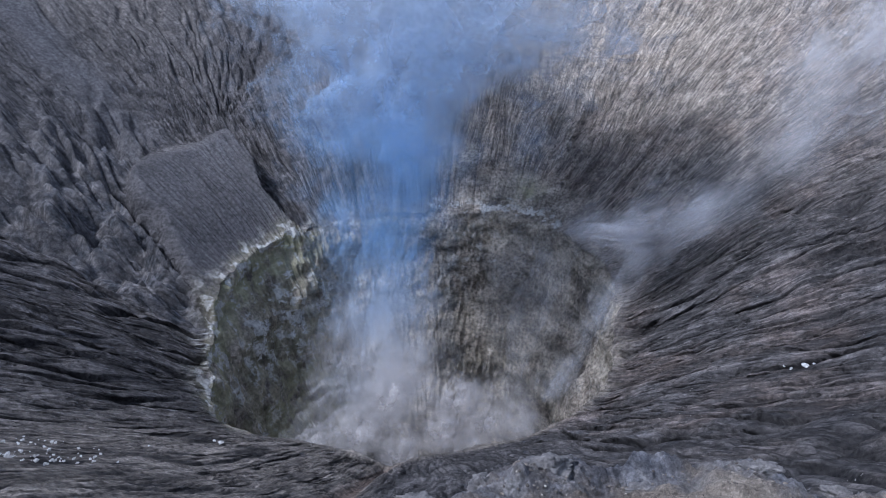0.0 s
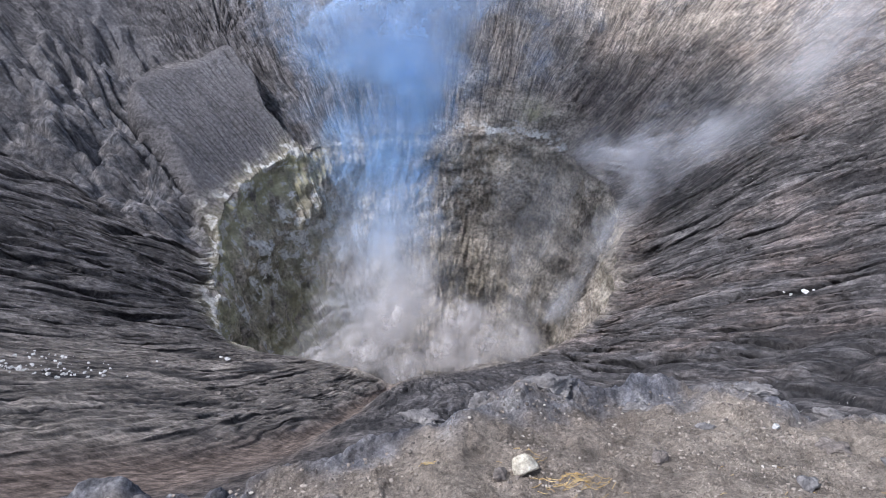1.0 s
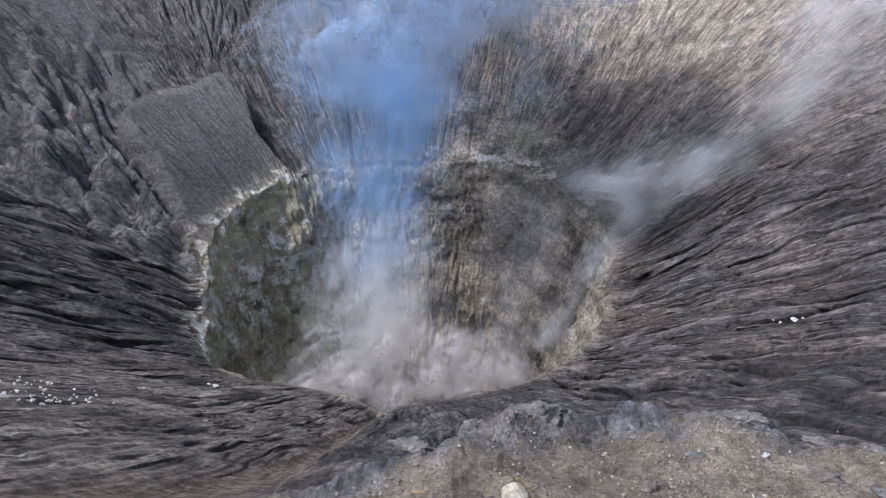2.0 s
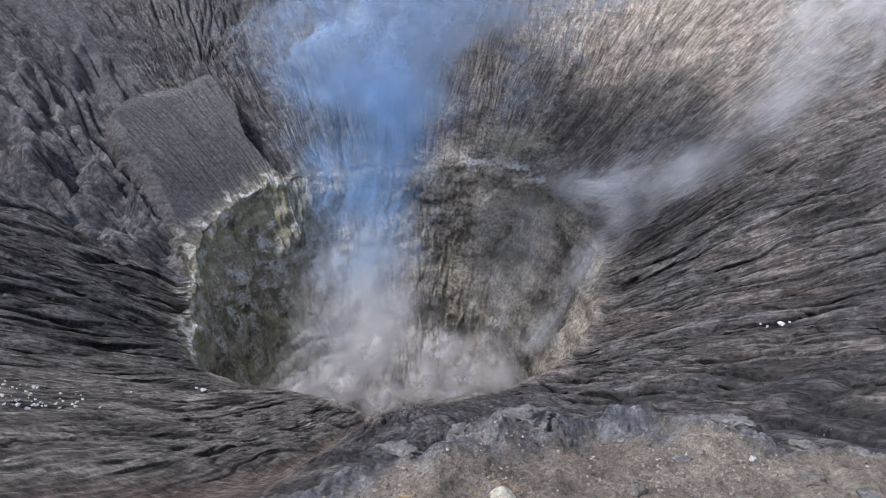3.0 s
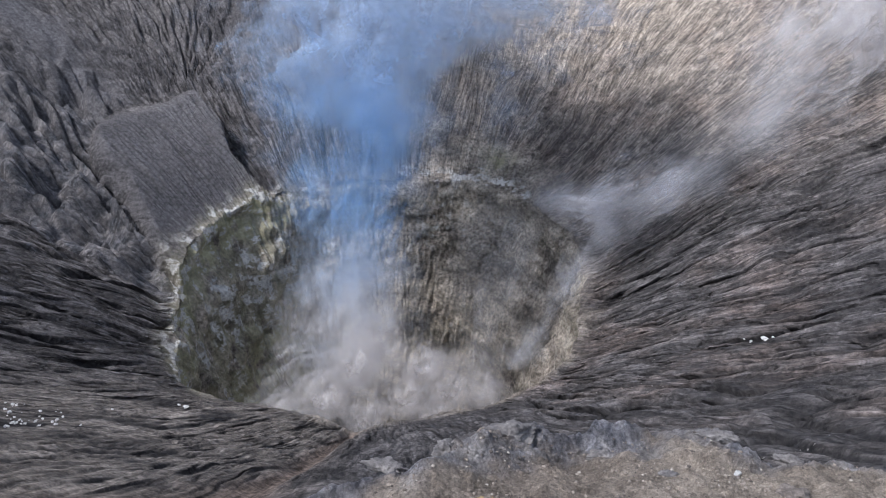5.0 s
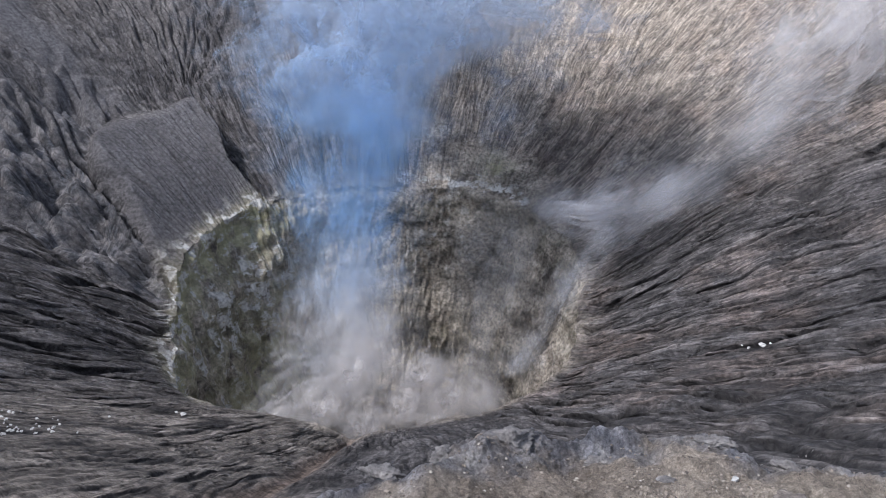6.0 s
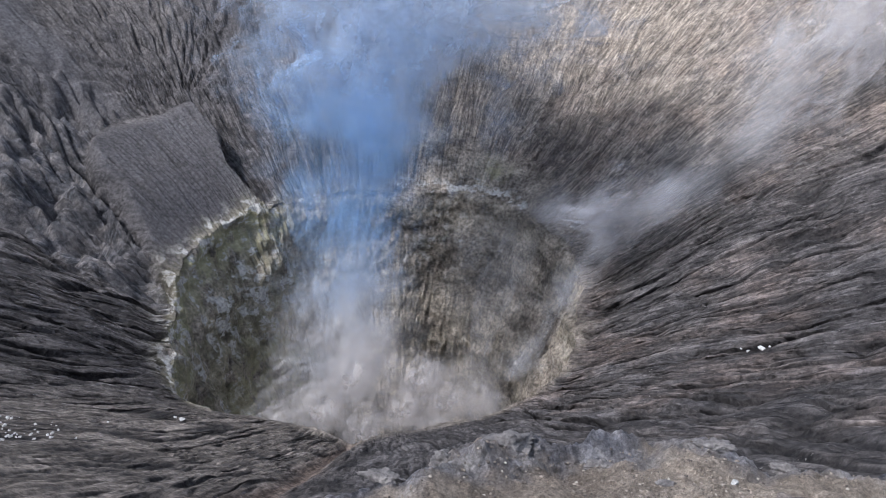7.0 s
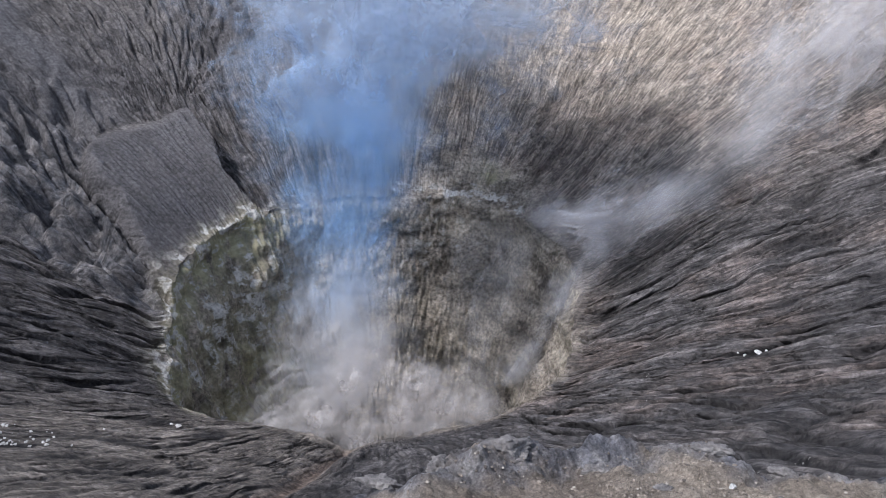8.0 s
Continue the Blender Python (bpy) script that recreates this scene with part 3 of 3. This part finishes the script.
def smoke(name, stations, shells, billow, material, label, seed, rows=100, cols=48):
    """A body of smoke as nested lumpy shells round a path. Stations: x, y, z, radius, density, tint."""
    st = np.array(stations, float)
    s = np.linspace(0, 1, rows)
    knots = np.linspace(0, 1, len(st))
    # soft interpolation between stations
    P = np.stack([np.interp(s, knots, st[:, i]) for i in range(6)], 1)
    for _ in range(int(rows / len(st) * 1.2)):
        P[1:-1] = 0.25 * P[:-2] + 0.5 * P[1:-1] + 0.25 * P[2:]
    length = np.concatenate([[0], np.cumsum(np.linalg.norm(np.diff(P[:, :3], axis=0), axis=1))])
    tang = np.gradient(P[:, :3], axis=0)
    tang /= np.linalg.norm(tang, axis=1)[:, None]
    side = np.cross(tang, (0.0, 1.0, 0.0))
    side /= np.linalg.norm(side, axis=1)[:, None]
    up = np.cross(side, tang)
    parts, dens, tints, edges = [], [], [], []
    for q in range(shells):
        frac = ((q + 0.6) / shells) ** 0.8
        phi = np.linspace(0, 2 * math.pi, cols, endpoint=False)[None, :] + 0.37 * q
        un, le = phi / (2 * math.pi), length[:, None]
        lump = 0.0
        for cells, wave, amp in ((4, 24.0, 0.7), (9, 11.0, 0.38), (20, 4.8, 0.18)):
            nz = noise2(un * cells, le / wave + 3.1 * q, seed + 7 * q + cells, cells)
            lump = lump + amp * ((0.5 - 1.6 * np.abs(nz)) * billow + nz * (1 - billow) * 1.2)
        end = np.sqrt(np.clip(1 - np.abs(2 * s - 1) ** 14, 0, 1))[:, None]
        rad = P[:, 3:4] * frac * np.clip(1 + lump, 0.25, 2) * (0.02 + 0.98 * end)
        xyz = P[:, None, :3] + rad[..., None] * (np.cos(phi)[..., None] * side[:, None] + np.sin(phi)[..., None] * up[:, None])
        parts.append(xyz)
        thin = 0.55 + 0.45 * (1 - frac)
        dens.append(np.broadcast_to(P[:, 4:5] * thin, rad.shape))
        edges.append(np.full(rad.shape, frac))
        tints.append(np.broadcast_to(P[:, 5:6], rad.shape))
    bodies = [mesh_grid("shell", p, close=True) for p in parts]
    bm = bmesh.new()
    for b in bodies:
        bm.from_mesh(b)
        bpy.data.meshes.remove(b)
    me = bpy.data.meshes.new(name)
    bm.to_mesh(me)
    bm.free()
    me.polygons.foreach_set("use_smooth", np.ones(len(me.polygons), bool))
    put_attribute(me, "thick", np.concatenate([d.reshape(-1) for d in dens]))
    put_attribute(me, "edge", np.concatenate([d.reshape(-1) for d in edges]))
    put_attribute(me, "tint", np.concatenate([d.reshape(-1) for d in tints]))
    me.materials.append(material)
    return tagged(new(name, me), label, "smoke", kind="stuff")


BLUE = smoke_material("blue_sulphur_smoke", (0.92, 0.92, 0.93), (0.43, 0.68, 1.0), 1.0, 1.2)
WHITE = smoke_material("white_steam", (0.87, 0.83, 0.8), (0.76, 0.83, 0.93), 0.8, 2.0, 0.3)
smoke("smoke_column", [
    (-14, 190, -122, 24, 0.1, 0.0), (-17, 198, -106, 24, 0.22, 0.1), (-18, 205, -90, 21, 0.24, 0.4), (-16, 212, -72, 25, 0.16, 1.0),
    (-14, 220, -52, 36, 0.22, 0.95), (-10, 226, -34, 50, 0.4, 0.6), (-5, 232, -12, 66, 0.62, 0.28), (2, 238, 12, 80, 0.6, 0.15), (4, 244, 40, 92, 0.5, 0.15)],
    11, 0.45, BLUE, "tall bluish sulphur smoke column rising out of the crater vent", 1000)
smoke("steam_cloud", [
    (-44, 176, -122, 12, 0.03, 0.2), (-27, 180, -114, 18, 0.2, 0.1), (-8, 182, -112, 22, 0.2, 0.0), (10, 182, -114, 20, 0.2, 0.0), (30, 178, -121, 12, 0.05, 0.1)],
    6, 0.9, WHITE, "dense billowing white steam at the bottom of the vent", 1100, 80, 60)
smoke("steam_wisp", [
    (26, 172, -104, 4, 0.1, 0.3), (31.4, 174, -98, 7, 0.2, 0.4), (37, 178, -91, 7, 0.13, 0.5), (42, 184, -86, 7, 0.09, 0.5), (49, 194, -80, 8, 0.1, 0.4), (55, 202, -75, 8, 0.08, 0.4)],
    6, 0.35, WHITE, "thin pale steam curling over the vent's lip", 1200, 70, 40)
smoke("steam_drift", [
    (37, 214, -72, 6, 0.04, 0.5), (44, 210, -70, 10, 0.18, 0.4), (55, 206, -70, 14, 0.3, 0.35), (69, 204, -66, 13, 0.24, 0.35), (83, 206, -60, 12, 0.1, 0.4),
    (97, 212, -50, 20, 0.09, 0.35), (111, 222, -36, 32, 0.16, 0.2), (132, 234, -20, 46, 0.24, 0.1), (150, 245, -2, 58, 0.3, 0.05)],
    9, 0.2, WHITE, "pale steam drifting up along the rilled crater slope", 1300)


def steam_puff(x, y, z, size, dense, seed):
    """A rounded billow of steam: nested cauliflower shells."""
    bm = bmesh.new()
    thick, edge = [], []
    off = Vector((seed * 7.3, seed * 3.9, seed * 1.3))
    for q in range(5):
        frac = (q + 2.0) / 6
        ball = bmesh.ops.create_icosphere(bm, subdivisions=4, radius=1.0)["verts"]
        for v in ball:
            p = v.co.copy()
            lump = 0.5 - 1.5 * abs(noise.noise(p * 1.7 + off)) + 0.45 * (0.5 - 1.5 * abs(noise.noise(p * 4.0 + off + Vector((0, 0, q * 0.25))))) + 0.2 * noise.noise(p * 9 + off)
            v.co = p * size * frac * max(0.3, 0.9 + 0.6 * lump)
            v.co.z *= 1.15
        thick += [1.4 * dense * (1.15 - 0.6 * frac)] * len(ball)
        edge += [frac] * len(ball)
    me = bpy.data.meshes.new("steam_puff")
    bm.to_mesh(me)
    bm.free()
    me.polygons.foreach_set("use_smooth", np.ones(len(me.polygons), bool))
    put_attribute(me, "thick", np.array(thick))
    put_attribute(me, "edge", np.array(edge))
    put_attribute(me, "tint", np.zeros(len(thick)))
    me.materials.append(WHITE)
    ob = new("steam_puff", me)
    ob.matrix_world = pose(x, y, z)
    return tagged(ob, "rounded puff of white steam boiling up from the vent", "smoke", kind="stuff")


for i, (x, y, z, size, dense) in enumerate([
        (-26, 182, -92, 15, 0.1), (-15, 180, -94, 14, 0.12), (-13, 174, -101, 11, 0.26), (-21, 169, -108, 12, 0.26), (4, 174, -102, 9, 0.28), (0, 168, -108, 9, 0.28),
        (11, 171, -108, 9, 0.26), (-33, 172, -113, 8, 0.22), (-6, 180, -98, 12, 0.14), (20, 174, -110, 9, 0.2), (-10, 166, -112, 11, 0.26), (7, 166, -113, 10, 0.26)]):
    steam_puff(x, y, z, size, dense, 3 + i)
smoke("steam_veil", [
    (18, 188, -118, 14, 0.06, 0.2), (22, 196, -106, 22, 0.08, 0.25), (26, 206, -94, 25, 0.08, 0.35), (34, 214, -82, 22, 0.06, 0.4), (44, 222, -68, 16, 0.02, 0.4)],
    5, 0.3, WHITE, "faint steam veil hanging inside the vent", 1900, 60, 40)


# ---- stones and litter ----
def stone_material(name, dark, light, scale):
    k = Nodes(name)
    pos = k.place()
    n, f = k.noise(pos, scale, 7, 0.65), k.noise(pos, scale * 6, 6, 0.7)
    base = k.ramp(n, [(0.35, dark), (0.65, light)])
    base = k.mix(0.5, base, k.ramp(f, [(0.36, 0.15), (0.5, 0.5), (0.64, 0.85)]), "OVERLAY")
    return k.finish(base, 0.9, k.relief(f, 0.7, 0.25 / scale), 0.2)


def ground_at(x, y):
    """The highest ground under a place: the rim's soil or the crater's slope."""
    th, r = math.degrees(math.atan2(y - CY, x - CX)), math.hypot(x - CX, y - CY)
    zs = []
    if abs(x) < 9 and -9 < y < 7.5:
        zs.append(float(rim_ground(np.array([x]), np.array([y]))[0][0]))
    if r < 202:
        zs.append(float(bowl_height(np.array([th]), np.array([r]))[2][0]))
    return max(zs)


def rock_mesh(name, seed, size, squash, detail, material, rough=0.35, flutes=0.0):
    """A broken stone: a ball cut by flat faces, roughened, wide and low as the squash says."""
    bm = bmesh.new()
    bmesh.ops.create_icosphere(bm, subdivisions=detail, radius=1.0)
    rng = random.Random(seed)
    cuts = [(Vector((rng.uniform(-1, 1), rng.uniform(-1, 1), rng.uniform(-0.6, 1))).normalized(), rng.uniform(0.55, 0.85)) for _ in range(9)]
    off = Vector((seed * 3.1, seed * 1.7, 0))
    for v in bm.verts:
        p = v.co.copy()
        for n, d in cuts:
            over = p.dot(n) - d
            if over > 0:
                p -= n * over * 0.85
        p *= 1 + rough * 0.5 * noise.fractal(p * 1.6 + off, 1.0, 2.0, 5)
        if flutes:
            p *= 1 - flutes * abs(noise.noise(Vector((p.x * 5 + p.z * 2, p.y * 1.2, p.z * 5)) + off))
        v.co = Vector((p.x * squash[0], p.y * squash[1], p.z * squash[2])) * size
    me = bpy.data.meshes.new(name)
    bm.to_mesh(me)
    bm.free()
    me.polygons.foreach_set("use_smooth", np.ones(len(me.polygons), bool))
    me.materials.append(material)
    return me


CREAM = stone_material("cream_pumice", (0.42, 0.37, 0.28), (0.66, 0.6, 0.48), 14)
WHITEROCK = stone_material("white_altered_rock", (0.45, 0.44, 0.42), (0.75, 0.74, 0.71), 1.2)
BROWN = stone_material("brown_scoria", (0.1, 0.085, 0.075), (0.24, 0.205, 0.175), 18)
BLUEGREY = stone_material("blue_grey_tuff", (0.13, 0.123, 0.122), (0.31, 0.287, 0.265), 5)


def place(name, mesh, x, y, sink, turn, label, category="stone", group=""):
    ob = new(name, mesh)
    low = min(v.co.z for v in mesh.vertices)
    ob.matrix_world = pose(x, y, ground_at(x, y) - low * (1 - sink), 0, 0, turn)
    return tagged(ob, label, category, group)


place("pale_stone", rock_mesh("pale_stone", 3, 0.062, (1.1, 0.75, 0.7), 4, CREAM, 0.25), 0.34, 2.49, 0.25, 20, "cream pumice stone lying on the beige rim soil")
place("brown_stone", rock_mesh("brown_stone", 5, 0.04, (1.1, 0.8, 0.75), 4, BROWN), 0.235, 2.44, 0.3, 70, "small brown scoria stone beside the cream one")
place("pale_slab", rock_mesh("pale_slab", 8, 0.05, (1.2, 0.7, 0.4), 4, CREAM, 0.3), -0.77, 2.33, 0.3, 5, "flat pale stone half sunk in the rim soil")
place("white_stone", rock_mesh("white_stone", 9, 0.022, (1.2, 0.8, 0.7), 3, WHITEROCK), 1.66, 3.05, 0.2, 40, "small white stone on the beige rim soil")
for i, (x, y, size, tall) in enumerate([(1.8, 2.8, 0.1, 0.5), (1.5, 2.42, 0.07, 0.4), (0.95, 2.62, 0.06, 0.5), (2.0, 2.62, 0.08, 0.45), (-0.45, 2.35, 0.05, 0.3), (1.28, 3.0, 0.06, 0.5)]):
    place("dark_clod", rock_mesh("dark_clod", 20 + i, size * 0.75, (1.3, 0.8, tall), 4, BLUEGREY if i % 2 else BROWN, 0.8, 0.25), x, y, 0.62, 37 * i, "dark crumbly clod of tuff half buried in soil", "rock", "clods on the rim")
for i, (x, y, size, sq) in enumerate([(0.2, 3.22, 0.17, (1.3, 0.9, 0.8)), (0.56, 3.42, 0.28, (1.5, 0.8, 0.75)), (1.06, 3.4, 0.15, (1.5, 0.9, 0.6)), (1.7, 3.48, 0.17, (1.8, 0.8, 0.6)), (-0.1, 2.98, 0.16, (1.6, 0.7, 0.7)), (2.05, 3.3, 0.18, (1.6, 0.8, 0.6))]):
    place("rock_outcrop", rock_mesh("rock_outcrop", 40 + i, size * 0.42, sq, 5, BLUEGREY, 0.8, 0.3), x, y - 0.04, 0.8, 25 - 12 * i, "weathered blue-grey tuff knob on the rim's broken edge", "rock", "knobs along the rim's edge")

# white fallen rocks on the slope
rng = random.Random(12)
lumps = [rock_mesh("white_rock", 60 + i, 1.0, (1.3, 0.9, 0.7), 2, WHITEROCK, 1.0) for i in range(5)]
for me in lumps:
    me.polygons.foreach_set("use_smooth", np.zeros(len(me.polygons), bool))
for i in range(120):
    if rng.random() < 0.75:
        th, r = -109.6 + rng.gauss(0, 0.9), 134 + rng.gauss(0, 4)
    else:
        th, r = -114 + rng.gauss(0, 1.5), 122 + rng.gauss(0, 6)
    size = 0.06 + 0.22 * rng.random() ** 2
    ob = place("white_rock", lumps[i % 5], CX + r * math.cos(radians(th)), CY + r * math.sin(radians(th)), 0.3, rng.uniform(0, 360), "chalky white rock fallen on the grey ash slope", "rock", "white rocks on the slope")
    ob.scale = (size, size, size)
for th, r, size in ((-45.8, 106.6, 0.62), (-46.4, 104.6, 0.34), (-45.2, 107.8, 0.3), (-47.2, 103.5, 0.26), (-46.0, 103.0, 0.24), (-117, 84.8, 0.5), (-117.6, 85.6, 0.32)):
    ob = place("white_rock", lumps[int(size * 10) % 5], CX + r * math.cos(radians(th)), CY + r * math.sin(radians(th)), 0.3, rng.uniform(0, 360), "chalky white boulder on the bedded grey slope", "rock", "white rocks on the slope")
    ob.scale = (size, size, size)


# dry stalks and faded offering petals
def straw_material():
    k = Nodes("dry_straw")
    base = k.ramp(k.noise(k.place(), 30, 3), [(0.35, (0.42, 0.27, 0.1)), (0.65, (0.62, 0.46, 0.22))])
    return k.finish(base, 0.8)


STRAW = straw_material()


def straw_tuft(x, y, spread, count, seed):
    """Loose bent stalks lying on the soil."""
    rnd = random.Random(seed)
    cu = bpy.data.curves.new("straw", "CURVE")
    cu.dimensions, cu.bevel_depth, cu.bevel_resolution = "3D", 0.0011, 1
    for _ in range(count):
        px, py, a, ln = x + rnd.gauss(0, spread), y + rnd.gauss(0, spread * 0.45), rnd.uniform(-0.5, 0.9), rnd.uniform(0.02, 0.07)
        sp = cu.splines.new("POLY")
        sp.points.add(4)
        for j in range(5):
            q = (j / 4 - 0.5) * ln
            bx, by = px + q * math.cos(a + q * 6), py + q * math.sin(a + q * 6)
            sp.points[j].co = (bx, by, ground_at(bx, by) + 0.003 + 0.006 * rnd.random(), 1)
    cu.materials.append(STRAW)
    tmp = bpy.data.objects.new("straw", cu)
    me = bpy.data.meshes.new_from_object(tmp)
    bpy.data.objects.remove(tmp)
    return tagged(new("straw", me), "dry orange straw scattered on the beige soil", "straw", kind="stuff")


straw_tuft(0.56, 2.42, 0.06, 42, 1)
straw_tuft(0.5, 2.36, 0.1, 20, 2)
straw_tuft(-0.06, 2.5, 0.012, 6, 3)
straw_tuft(0.36, 2.56, 0.06, 10, 4)
straw_tuft(1.3, 2.3, 0.25, 14, 5)


def gravel():
    """Loose grit and pebbles on the rim's soil."""
    rnd = np.random.default_rng(5)
    n = 12000
    x, y = rnd.uniform(-1.6, 2.6, n), rnd.uniform(1.9, 3.5, n)
    patch = fbm(x * 2.2, y * 2.2, 501, 3)
    keep = (patch > rnd.uniform(-0.5, 0.5, n)) & (y < rim_edge(x) - 0.05)
    x, y = x[keep], y[keep]
    z = rim_ground(x, y)[0]
    bm = bmesh.new()
    bmesh.ops.create_icosphere(bm, subdivisions=1, radius=1.0)
    ball = np.array([v.co[:] for v in bm.verts])
    faces = np.array([[v.index for v in f.verts] for f in bm.faces])
    bm.free()
    size = 0.0022 + 0.008 * rnd.random(len(x)) ** 4
    jit = 1 + 0.35 * (rnd.random((len(x), len(ball), 1)) - 0.5)
    stretch = rnd.uniform(0.6, 1.4, (len(x), 1, 3)) * np.array([1, 1, 0.7])
    co = ball[None] * jit * stretch * size[:, None, None] + np.stack([x, y, z + size * 0.3], -1)[:, None]
    fa = faces[None] + (np.arange(len(x)) * len(ball))[:, None, None]
    me = bpy.data.meshes.new("gravel")
    me.from_pydata(co.reshape(-1, 3).tolist(), [], fa.reshape(-1, 3).tolist())
    k = Nodes("mixed_grit")
    geo = k.node("ShaderNodeNewGeometry")
    me.materials.append(k.finish(k.ramp(geo.outputs["Random Per Island"], [(0.0, (0.09, 0.077, 0.068)), (0.5, (0.22, 0.185, 0.152)), (0.93, (0.32, 0.273, 0.226)), (1.0, (0.46, 0.42, 0.36))]), 0.95))
    return tagged(new("gravel", me), "loose brown and pale grit on the rim soil", "gravel", kind="stuff")


gravel()
